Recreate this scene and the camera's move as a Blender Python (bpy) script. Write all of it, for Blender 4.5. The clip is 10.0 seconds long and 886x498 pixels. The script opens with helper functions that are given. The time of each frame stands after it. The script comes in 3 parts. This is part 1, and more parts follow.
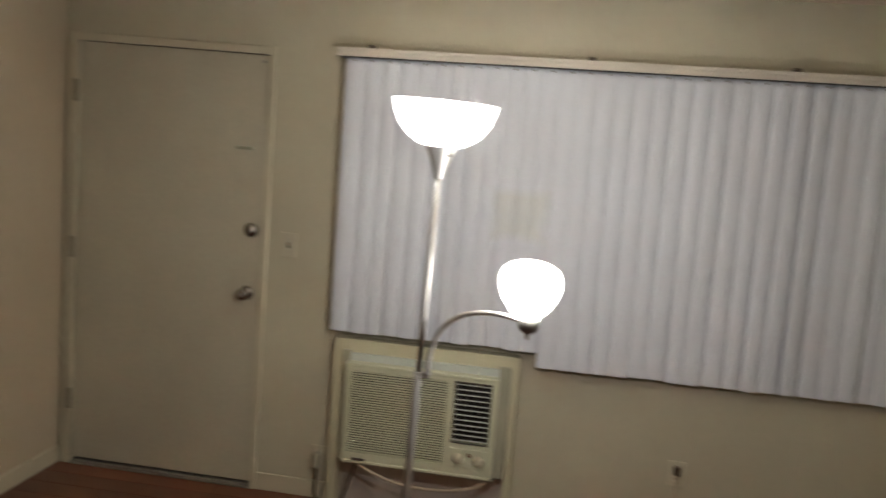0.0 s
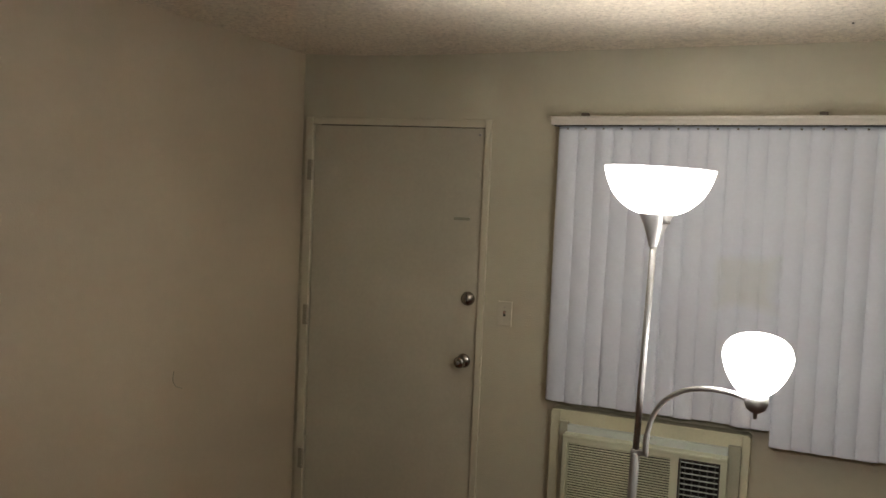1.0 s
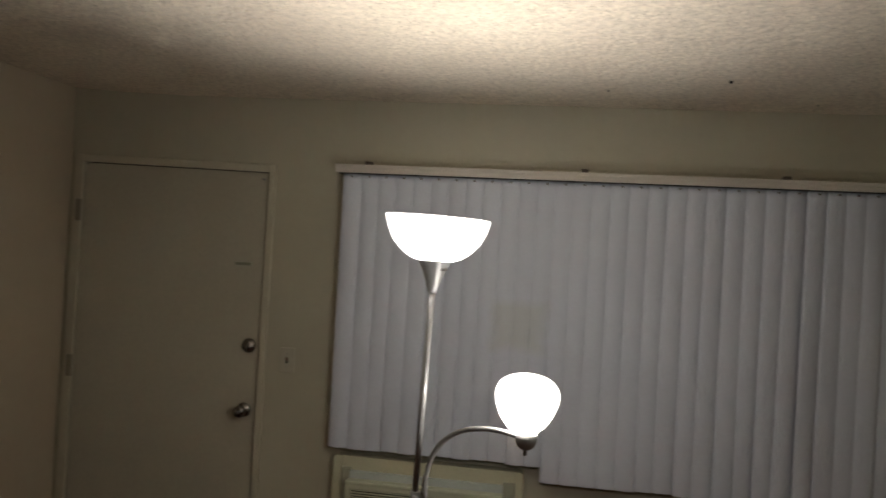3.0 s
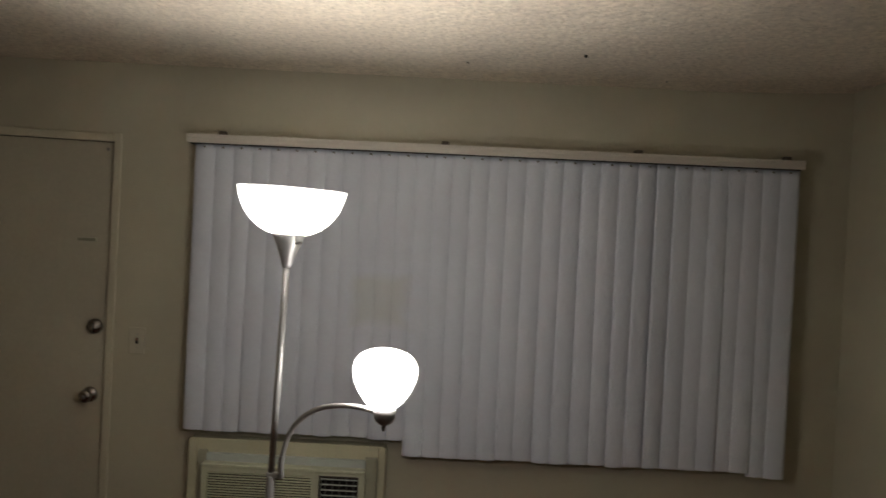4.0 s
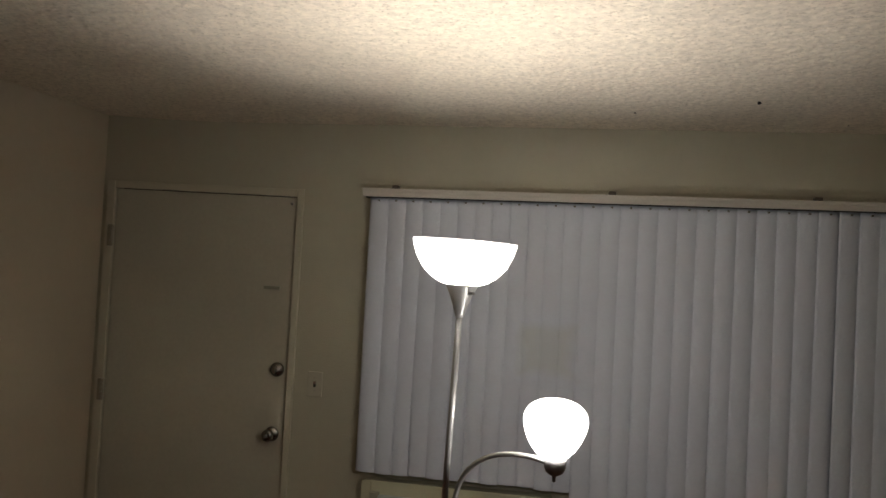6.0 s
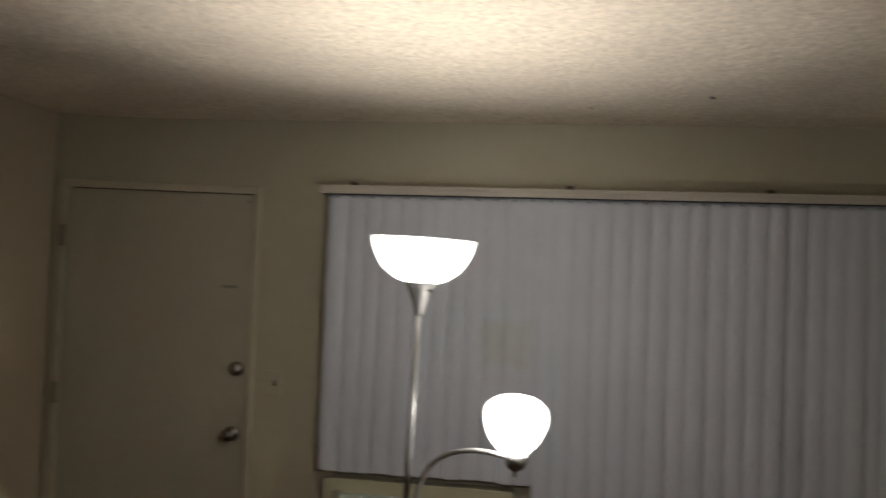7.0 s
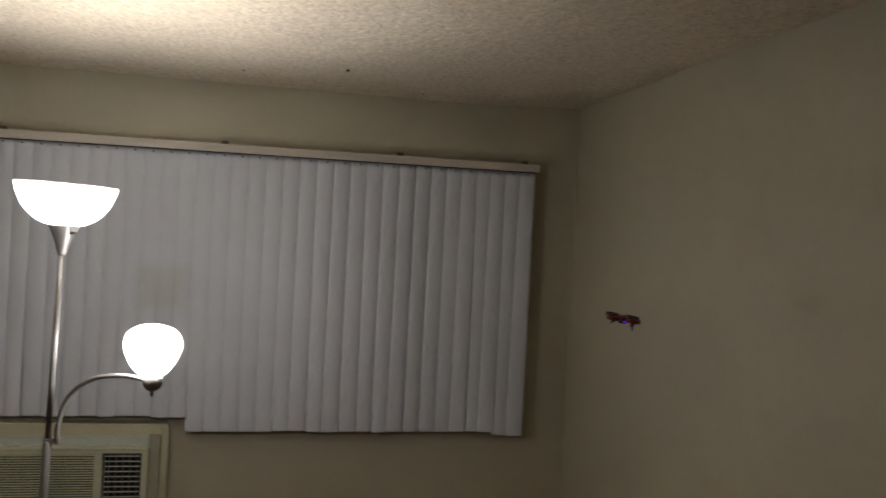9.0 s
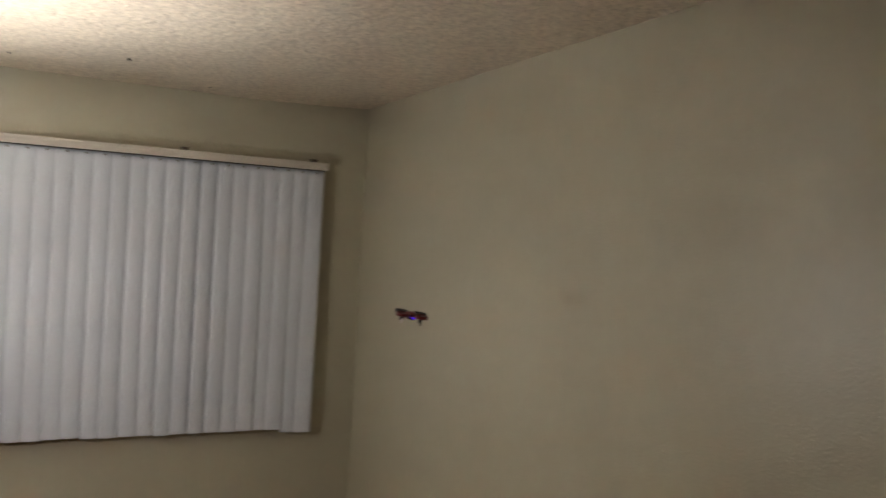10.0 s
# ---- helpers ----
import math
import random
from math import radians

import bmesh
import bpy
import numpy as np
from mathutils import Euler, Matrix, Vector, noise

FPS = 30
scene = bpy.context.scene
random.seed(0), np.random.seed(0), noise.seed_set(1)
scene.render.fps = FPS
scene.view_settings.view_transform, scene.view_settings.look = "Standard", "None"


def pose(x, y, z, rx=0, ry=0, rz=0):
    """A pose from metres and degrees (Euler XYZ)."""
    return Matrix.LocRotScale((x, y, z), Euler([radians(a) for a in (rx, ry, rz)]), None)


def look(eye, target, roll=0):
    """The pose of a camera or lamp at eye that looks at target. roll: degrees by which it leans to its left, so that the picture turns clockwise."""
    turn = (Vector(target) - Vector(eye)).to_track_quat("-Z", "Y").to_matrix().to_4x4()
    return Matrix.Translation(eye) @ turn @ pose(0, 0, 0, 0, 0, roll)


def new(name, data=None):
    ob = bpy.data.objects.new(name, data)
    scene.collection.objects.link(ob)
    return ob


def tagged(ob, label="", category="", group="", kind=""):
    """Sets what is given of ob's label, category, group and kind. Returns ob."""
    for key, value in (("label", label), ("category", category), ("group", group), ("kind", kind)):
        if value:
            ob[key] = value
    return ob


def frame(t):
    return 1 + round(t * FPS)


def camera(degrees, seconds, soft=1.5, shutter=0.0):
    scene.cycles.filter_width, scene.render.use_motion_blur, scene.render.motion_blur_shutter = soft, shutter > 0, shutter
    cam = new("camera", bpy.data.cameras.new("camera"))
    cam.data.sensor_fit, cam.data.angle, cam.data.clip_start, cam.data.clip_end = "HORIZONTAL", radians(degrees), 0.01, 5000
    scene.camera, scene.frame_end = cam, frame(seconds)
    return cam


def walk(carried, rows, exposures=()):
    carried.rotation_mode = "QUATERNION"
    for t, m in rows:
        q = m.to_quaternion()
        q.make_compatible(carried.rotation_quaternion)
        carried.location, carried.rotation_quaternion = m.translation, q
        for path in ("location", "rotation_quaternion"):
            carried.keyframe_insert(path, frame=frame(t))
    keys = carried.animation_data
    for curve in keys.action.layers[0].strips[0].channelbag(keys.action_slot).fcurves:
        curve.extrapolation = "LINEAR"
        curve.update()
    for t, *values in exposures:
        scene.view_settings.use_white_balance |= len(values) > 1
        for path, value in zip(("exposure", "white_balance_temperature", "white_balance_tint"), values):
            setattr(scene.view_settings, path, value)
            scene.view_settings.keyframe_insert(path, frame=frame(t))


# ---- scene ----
cam = camera(55.2, 10.0, shutter=0.5)

PATH = [
    (0, (2.44, -3.754, 1.708), (2.141, -1.791, 1.467), 4.4),
    (0.2, (2.442, -3.744, 1.708), (1.982, -1.810, 1.487), 4.4),
    (0.5, (2.447, -3.724, 1.713), (1.786, -1.846, 1.528), 4.0),
    (0.7, (2.448, -3.718, 1.718), (1.699, -1.870, 1.562), 3.5),
    (1, (2.454, -3.727, 1.723), (1.651, -1.9, 1.603), 2.5),
    (1.5, (2.463, -3.729, 1.72), (1.699, -1.883, 1.634), 1.8),
    (2, (2.456, -3.741, 1.723), (1.784, -1.858, 1.662), 3.5),
    (2.2, (2.452, -3.745, 1.723), (1.832, -1.844, 1.677), 4.1),
    (2.5, (2.46, -3.75, 1.725), (1.941, -1.819, 1.713), 4.1),
    (2.7, (2.463, -3.752, 1.723), (2.023, -1.801, 1.737), 3.8),
    (3.8, (2.483, -3.701, 1.729), (2.41, -1.702, 1.707), 2.9),
    (4, (2.488, -3.693, 1.722), (2.474, -1.693, 1.691), 2.9),
    (4.2, (2.489, -3.693, 1.723), (2.529, -1.694, 1.686), 2.9),
    (4.5, (2.491, -3.701, 1.725), (2.589, -1.703, 1.697), 3.1),
    (5, (2.483, -3.73, 1.729), (2.535, -1.731, 1.76), 3.5),
    (5.2, (2.485, -3.736, 1.727), (2.446, -1.737, 1.780), 3.5),
    (5.5, (2.476, -3.752, 1.73), (2.25, -1.766, 1.794), 3.5),
    (5.7, (2.469, -3.747, 1.726), (2.111, -1.781, 1.792), 3.5),
    (6.8, (2.466, -3.742, 1.739), (2.049, -1.786, 1.794), 2.8),
    (7, (2.471, -3.741, 1.739), (2.169, -1.765, 1.791), 2.3),
    (7.2, (2.461, -3.757, 1.736), (2.291, -1.765, 1.783), 1.9),
    (7.5, (2.458, -3.78, 1.735), (2.458, -1.78, 1.77), 1.5),
    (7.7, (2.497, -3.845, 1.731), (2.571, -1.847, 1.763), 1.5),
    (8, (2.604, -3.964, 1.721), (2.729, -1.968, 1.759), 1.6),
    (8.2, (2.667, -4.021, 1.729), (2.822, -2.027, 1.767), 1.5),
    (8.5, (2.699, -4.093, 1.732), (2.933, -2.106, 1.747), 1.4),
    (8.7, (2.684, -4.104, 1.724), (2.995, -2.128, 1.720), 1.9),
    (9, (2.635, -4.139, 1.725), (3.055, -2.184, 1.7), 3.0),
    (9.2, (2.609, -4.162, 1.731), (3.110, -2.226, 1.702), 3.5),
    (9.5, (2.591, -4.183, 1.736), (3.237, -2.291, 1.713), 3.6),
    (9.7, (2.585, -4.186, 1.731), (3.339, -2.334, 1.721), 3.4),
    (10, (2.592, -4.187, 1.737), (3.489, -2.4, 1.728), 3.3),
]
EXPOSURES = [(0, 0.86), (0.5, 0.55), (1, 0.48), (1.5, 0.38), (2, -0.09), (2.5, -0.44), (4, -0.41), (4.5, -0.42), (5, -0.45), (5.5, -0.47), (7, -0.5), (7.5, -0.45), (8, -0.35), (8.5, -0.27), (9, -0.25), (9.5, -0.02), (10, 0.65)]
walk(cam, [(t, look(eye, target, roll)) for t, eye, target, roll in PATH], EXPOSURES)

# ---- light ----
world = bpy.data.worlds.new("night")
scene.world = world
world.use_nodes = True
world.node_tree.nodes["Background"].inputs[0].default_value = (0.012, 0.014, 0.02, 1)
world.node_tree.nodes["Background"].inputs[1].default_value = 0.3

LEAN = pose(2.0193, -1.47, 0.0, 0, 1.6, 0)          # the floor lamp stands a little askew
BULB_UP, BULB_READ, SHADE_UP, SHADE_READ = 29.0, 15.0, 2.2, 2.2


def bulb(name, place, watts, radius):
    data = bpy.data.lights.new(name, "POINT")
    data.energy, data.shadow_soft_size, data.color = watts, radius, (1.0, 0.955, 0.905)
    ob = new(name, data)
    ob.matrix_world = Matrix.Translation(LEAN @ Vector(place))
    return ob


bulb("bulb_light", (0.289, -0.093, 1.345), BULB_READ, 0.03)
bulb("bulb_light", (0, 0, 1.746), BULB_UP, 0.022)


# ---- materials ----
def material(name, base, rough=0.6, metal=0.0, var=0.06, scale=6.0, bump=0.0, bump_scale=300.0, fine=0.03, emit=0.0,
             emit_color=(1, 1, 1), spec=0.5):
    m = bpy.data.materials.new(name)
    m.use_nodes = True
    nt = m.node_tree
    b = nt.nodes["Principled BSDF"]
    b.inputs["Roughness"].default_value = rough
    b.inputs["Metallic"].default_value = metal
    b.inputs["Specular IOR Level"].default_value = spec
    co = nt.nodes.new("ShaderNodeTexCoord")
    big, small = nt.nodes.new("ShaderNodeTexNoise"), nt.nodes.new("ShaderNodeTexNoise")
    big.inputs["Scale"].default_value, small.inputs["Scale"].default_value = scale, scale * 24
    big.inputs["Detail"].default_value = 4
    for n in (big, small):
        nt.links.new(co.outputs["Object"], n.inputs["Vector"])
    ramp = nt.nodes.new("ShaderNodeMapRange")
    ramp.inputs[1].default_value, ramp.inputs[2].default_value = 0.25, 0.75
    ramp.inputs[3].default_value, ramp.inputs[4].default_value = 1 - var, 1 + var * 0.6
    nt.links.new(big.outputs["Fac"], ramp.inputs[0])
    ramp2 = nt.nodes.new("ShaderNodeMapRange")
    ramp2.inputs[1].default_value, ramp2.inputs[2].default_value = 0.3, 0.7
    ramp2.inputs[3].default_value, ramp2.inputs[4].default_value = 1 - fine, 1 + fine
    nt.links.new(small.outputs["Fac"], ramp2.inputs[0])
    mul = nt.nodes.new("ShaderNodeMath")
    mul.operation = "MULTIPLY"
    nt.links.new(ramp.outputs[0], mul.inputs[0])
    nt.links.new(ramp2.outputs[0], mul.inputs[1])
    col = nt.nodes.new("ShaderNodeVectorMath")
    col.operation = "SCALE"
    col.inputs[0].default_value = base
    nt.links.new(mul.outputs[0], col.inputs["Scale"])
    nt.links.new(col.outputs[0], b.inputs["Base Color"])
    if bump:
        grain = nt.nodes.new("ShaderNodeTexNoise")
        grain.inputs["Scale"].default_value, grain.inputs["Detail"].default_value = bump_scale, 2
        nt.links.new(co.outputs["Object"], grain.inputs["Vector"])
        bn = nt.nodes.new("ShaderNodeBump")
        bn.inputs["Strength"].default_value, bn.inputs["Distance"].default_value = bump, 0.002
        nt.links.new(grain.outputs["Fac"], bn.inputs["Height"])
        nt.links.new(bn.outputs[0], b.inputs["Normal"])
    if emit:
        b.inputs["Emission Color"].default_value = (*emit_color, 1)
        b.inputs["Emission Strength"].default_value = emit
    return m


def patched(m, boxes):
    """Yellowish or duller patches on a material: (centre, half size, colour, amount), in the world's metres."""
    nt = m.node_tree
    b = nt.nodes["Principled BSDF"]
    source = b.inputs["Base Color"].links[0].from_socket
    geo = nt.nodes.new("ShaderNodeNewGeometry")
    warp = nt.nodes.new("ShaderNodeTexNoise")
    warp.inputs["Scale"].default_value = 9
    nt.links.new(geo.outputs["Position"], warp.inputs["Vector"])
    for centre, half, colour, amount in boxes:
        off = nt.nodes.new("ShaderNodeVectorMath")
        off.operation = "SUBTRACT"
        nt.links.new(geo.outputs["Position"], off.inputs[0])
        off.inputs[1].default_value = centre
        div = nt.nodes.new("ShaderNodeVectorMath")
        div.operation = "DIVIDE"
        nt.links.new(off.outputs[0], div.inputs[0])
        div.inputs[1].default_value = half
        sep = nt.nodes.new("ShaderNodeSeparateXYZ")
        nt.links.new(div.outputs[0], sep.inputs[0])
        far = None
        for k in range(3):
            a = nt.nodes.new("ShaderNodeMath")
            a.operation = "ABSOLUTE"
            nt.links.new(sep.outputs[k], a.inputs[0])
            if far is None:
                far = a
            else:
                mx = nt.nodes.new("ShaderNodeMath")
                mx.operation = "MAXIMUM"
                nt.links.new(far.outputs[0], mx.inputs[0])
                nt.links.new(a.outputs[0], mx.inputs[1])
                far = mx
        add = nt.nodes.new("ShaderNodeMath")
        add.operation = "MULTIPLY_ADD"
        nt.links.new(warp.outputs["Fac"], add.inputs[0])
        add.inputs[1].default_value = 0.6
        nt.links.new(far.outputs[0], add.inputs[2])
        edge = nt.nodes.new("ShaderNodeMapRange")
        edge.inputs[1].default_value, edge.inputs[2].default_value = 0.95, 1.5
        edge.inputs[3].default_value, edge.inputs[4].default_value = amount, 0
        nt.links.new(add.outputs[0], edge.inputs[0])
        mix = nt.nodes.new("ShaderNodeMix")
        mix.data_type = "RGBA"
        nt.links.new(edge.outputs[0], mix.inputs["Factor"])
        nt.links.new(source, mix.inputs["A"])
        mix.inputs["B"].default_value = (*colour, 1)
        source = mix.outputs["Result"]
    nt.links.new(source, b.inputs["Base Color"])
    return m


WALL = material("cream wall paint", (0.522, 0.492, 0.382), 0.33, var=0.05, scale=1.3, bump=0.5, bump_scale=140, fine=0.015)
SIDEWALL = material("warmer cream wall paint", (0.545, 0.468, 0.352), 0.36, var=0.06, scale=1.3, bump=0.35, bump_scale=140, fine=0.015)
TRIM = material("cream gloss trim paint", (0.575, 0.537, 0.42), 0.36, var=0.06, scale=5, bump=0.12, bump_scale=90)
PLATE = material("grey-green plate", (0.30, 0.30, 0.225), 0.45, var=0.1, scale=20)
HINGE = material("dull painted hinge", (0.33, 0.30, 0.23), 0.4, var=0.12, scale=30)
DOORPAINT = material("cream door paint", (0.515, 0.485, 0.388), 0.46, var=0.06, scale=2.2, bump=0.15, bump_scale=120)
patched(DOORPAINT, [((0.93, 0.0, 0.95), (0.09, 0.1, 0.12), (0.42, 0.38, 0.30), 0.25)])
CEILING = material("cream popcorn ceiling", (0.768, 0.69, 0.563), 0.9, var=0.07, scale=2.0, fine=0.14)


def pore_shade(m, colour, scale):
    """Shade of small scattered pores, painted as darker colour over a sprayed surface."""
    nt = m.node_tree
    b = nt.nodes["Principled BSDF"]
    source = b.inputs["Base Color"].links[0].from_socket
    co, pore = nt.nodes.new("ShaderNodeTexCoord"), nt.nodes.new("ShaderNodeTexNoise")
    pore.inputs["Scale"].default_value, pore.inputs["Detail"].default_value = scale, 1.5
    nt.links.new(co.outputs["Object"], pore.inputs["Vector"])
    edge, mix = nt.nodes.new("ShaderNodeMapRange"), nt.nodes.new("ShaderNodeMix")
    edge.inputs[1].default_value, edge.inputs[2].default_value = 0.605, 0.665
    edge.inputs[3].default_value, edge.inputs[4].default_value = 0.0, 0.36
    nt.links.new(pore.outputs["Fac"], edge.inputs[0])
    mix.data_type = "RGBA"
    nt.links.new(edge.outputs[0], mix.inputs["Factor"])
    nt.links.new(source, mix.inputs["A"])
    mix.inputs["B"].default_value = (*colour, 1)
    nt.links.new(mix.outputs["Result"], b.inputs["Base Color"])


pore_shade(CEILING, (0.27, 0.215, 0.14), 88)
BLIND = material("white vinyl slat", (0.715, 0.765, 0.865), 0.5, var=0.03, scale=3, bump=0.06, bump_scale=400, fine=0.015)
patched(BLIND, [((2.205, -0.08, 1.43), (0.115, 0.3, 0.105), (0.58, 0.60, 0.51), 0.36)])
RAIL = material("cream blind rail", (0.66, 0.62, 0.55), 0.4, var=0.05)
CLIPS = material("dark clip", (0.10, 0.08, 0.06), 0.5)
CLEAR = material("grey carrier clip", (0.12, 0.11, 0.10), 0.4)
NICKEL = material("brushed nickel", (0.43, 0.425, 0.415), 0.42, metal=0.42, var=0.08, scale=20, bump=0.05, bump_scale=500)
DARKMETAL = material("satin grey metal", (0.30, 0.29, 0.28), 0.45, metal=0.6, var=0.06)
CHROME = material("worn chrome", (0.30, 0.28, 0.26), 0.24, metal=1.0, var=0.15, scale=30)
SHADE_A = material("lit white plastic bowl", (0.9, 0.9, 0.88), 0.4, emit=SHADE_UP, emit_color=(1, 0.965, 0.955))
SHADE_B = material("lit white glass shade", (0.9, 0.9, 0.88), 0.4, emit=SHADE_READ, emit_color=(1, 0.965, 0.955))


def see_through(m, share):
    """Lets a share of the bulb's light straight through a thin shade."""
    nt = m.node_tree
    b, out = nt.nodes["Principled BSDF"], nt.nodes["Material Output"]
    clear, mix = nt.nodes.new("ShaderNodeBsdfTransparent"), nt.nodes.new("ShaderNodeMixShader")
    mix.inputs[0].default_value = share
    nt.links.new(b.outputs[0], mix.inputs[1])
    nt.links.new(clear.outputs[0], mix.inputs[2])
    nt.links.new(mix.outputs[0], out.inputs["Surface"])


see_through(SHADE_A, 0.36)
see_through(SHADE_B, 0.45)
PLASTIC = material("aged cream plastic", (0.605, 0.622, 0.468), 0.45, var=0.07, scale=5)
PALE = material("pale blue-grey strip", (0.575, 0.62, 0.585), 0.5, var=0.08)
SIDE = material("grey-green side panel", (0.40, 0.39, 0.30), 0.55, var=0.1)
FRAMEPAINT = material("yellowed cream wood paint", (0.592, 0.572, 0.415), 0.45, var=0.09, scale=4, bump=0.12, bump_scale=80)
patched(FRAMEPAINT, [((1.72, -0.02, 0.765), (0.05, 0.05, 0.03), (0.55, 0.47, 0.26), 0.5)])
# near black: the shade inside gaps and hollows is put into the colour
BLACK = material("recess shade black", (0.02, 0.018, 0.016), 0.8)
FIN = material("dull aluminium fins", (0.10, 0.095, 0.09), 0.5, metal=0.5)
LOGO = material("dark badge", (0.06, 0.05, 0.045), 0.5)
DIAL = material("cream dial", (0.62, 0.58, 0.44), 0.4)
PRINT = material("brown printed mark", (0.22, 0.12, 0.08), 0.6)
CORD = material("cream power cord", (0.52, 0.45, 0.34), 0.5)
DARKPLUG = material("dark brown plug", (0.045, 0.03, 0.018), 0.45)
PANEL = material("greyish filler panel", (0.50, 0.45, 0.40), 0.55, var=0.08)
SILL = material("dull aluminium threshold", (0.34, 0.33, 0.30), 0.5, metal=0.7, var=0.15, scale=14)
WOOD = material("red-brown laminate", (0.17, 0.060, 0.029), 0.32, var=0.3, scale=5, bump=0.05, bump_scale=60, fine=0.1)
nt = WOOD.node_tree                 # every board has its own tone
info, tone = nt.nodes.new("ShaderNodeObjectInfo"), nt.nodes.new("ShaderNodeMapRange")
tone.inputs[3].default_value, tone.inputs[4].default_value = 0.78, 1.2
nt.links.new(info.outputs["Random"], tone.inputs[0])
shade = nt.nodes.new("ShaderNodeVectorMath")
shade.operation = "SCALE"
nt.links.new(nt.nodes["Principled BSDF"].inputs["Base Color"].links[0].from_socket, shade.inputs[0])
nt.links.new(tone.outputs[0], shade.inputs["Scale"])
nt.links.new(shade.outputs[0], nt.nodes["Principled BSDF"].inputs["Base Color"])
SPOT = material("black speck", (0.02, 0.015, 0.012), 0.8)
RED = material("glossy red plastic", (0.13, 0.008, 0.008), 0.3)
BLACKPLASTIC = material("black plastic", (0.015, 0.013, 0.014), 0.35)
# white for the one foot that catches light, painted as its colour
LITFOOT = material("white-lit foot", (0.75, 0.74, 0.72), 0.5)
LED_BLUE = material("blue indicator light", (0.02, 0.02, 0.5), 0.3, emit=0.5, emit_color=(0.10, 0.03, 1.0))
LED_RED = material("red indicator light", (0.5, 0.02, 0.02), 0.3, emit=1.0, emit_color=(1.0, 0.02, 0.03))
GLASS = material("dark window glass", (0.02, 0.02, 0.022), 0.05, var=0)
ALU = material("aluminium window frame", (0.45, 0.44, 0.42), 0.4, metal=0.8)


# ---- shapes ----
def box(bm, lo, hi, bevel=0.0, m=None):
    lo, hi = Vector(lo), Vector(hi)
    made = bmesh.ops.create_cube(bm, size=1.0)
    vs = made["verts"]
    bmesh.ops.scale(bm, vec=hi - lo, verts=vs)
    bmesh.ops.translate(bm, vec=(lo + hi) / 2, verts=vs)
    if bevel:
        es = list({e for v in vs for e in v.link_edges})
        out = bmesh.ops.bevel(bm, geom=es, offset=bevel, segments=2, affect="EDGES", profile=0.5)
        vs = list({v for f in out["faces"] for v in f.verts} | {v for v in vs if v.is_valid})
    if m:
        bmesh.ops.transform(bm, matrix=m, verts=vs)
    return bm


def lathe(bm, rows, steps=32, m=None, closed=True):
    """A turned shape round z from rows of radius and height."""
    rings, made = [], []
    for r, z in rows:
        ring = [bm.verts.new((r * math.cos(2 * math.pi * k / steps), r * math.sin(2 * math.pi * k / steps), z)) for k in range(steps)]
        rings.append(ring)
        made += ring
    for a, b in zip(rings, rings[1:]):
        for k in range(steps):
            bm.faces.new((a[k], a[(k + 1) % steps], b[(k + 1) % steps], b[k]))
    if closed:
        bm.faces.new(list(reversed(rings[0])))
        bm.faces.new(rings[-1])
    if m:
        bmesh.ops.transform(bm, matrix=m, verts=made)
    return bm


def tube(bm, points, radius, steps=12, rib=0.0):
    """A round tube along points."""
    pts = [Vector(p) for p in points]
    rings = []
    for n, p in enumerate(pts):
        way = (pts[min(n + 1, len(pts) - 1)] - pts[max(n - 1, 0)]).normalized()
        side = way.cross(Vector((0.13, 0.97, 0.21))).normalized()
        up = side.cross(way)
        r = radius * (1 + rib * (n % 2))
        rings.append([bm.verts.new(p + r * (math.cos(2 * math.pi * k / steps) * side + math.sin(2 * math.pi * k / steps) * up)) for k in range(steps)])
    for a, b in zip(rings, rings[1:]):
        for k in range(steps):
            bm.faces.new((a[k], b[k], b[(k + 1) % steps], a[(k + 1) % steps]))
    bm.faces.new(rings[0])
    bm.faces.new(list(reversed(rings[-1])))
    return bm


def smooth_line(points, n):
    """n points on a smooth curve through the given ones."""
    pts = [Vector(p) for p in points]
    pts = [2 * pts[0] - pts[1], *pts, 2 * pts[-1] - pts[-2]]
    out = []
    for k in range(n):
        u = k / (n - 1) * (len(pts) - 3)
        i = min(int(u), len(pts) - 4)
        s = u - i
        a, b, c, d = pts[i:i + 4]
        out.append(0.5 * (2 * b + (c - a) * s + (2 * a - 5 * b + 4 * c - d) * s * s + (3 * b - a - 3 * c + d) * s ** 3))
    return out


def finer(rows, n):
    """A smooth profile through rows of radius and height."""
    return [(max(p.x, 0.001), p.z) for p in smooth_line([(a, 0, b) for a, b in rows], n)]


def mesh(name, bm, mat, smooth=False):
    bmesh.ops.recalc_face_normals(bm, faces=bm.faces)
    data = bpy.data.meshes.new(name)
    bm.to_mesh(data)
    bm.free()
    data.materials.append(mat)
    if smooth:
        data.shade_smooth()
        for p in data.polygons:
            p.use_smooth = True
    return data


def part(name, bm, mat, parent=None, label="", smooth=False):
    ob = new(name, mesh(name, bm, mat, smooth))
    if parent:
        ob.parent = parent
    if label:
        ob["label"] = label
    return ob


def thing(name, label, category, place=(0, 0, 0), group="", kind="", m=None):
    ob = new(name)
    ob.matrix_world = m or Matrix.Translation(place)
    return tagged(ob, label, category, group, kind)


def B():
    return bmesh.new()


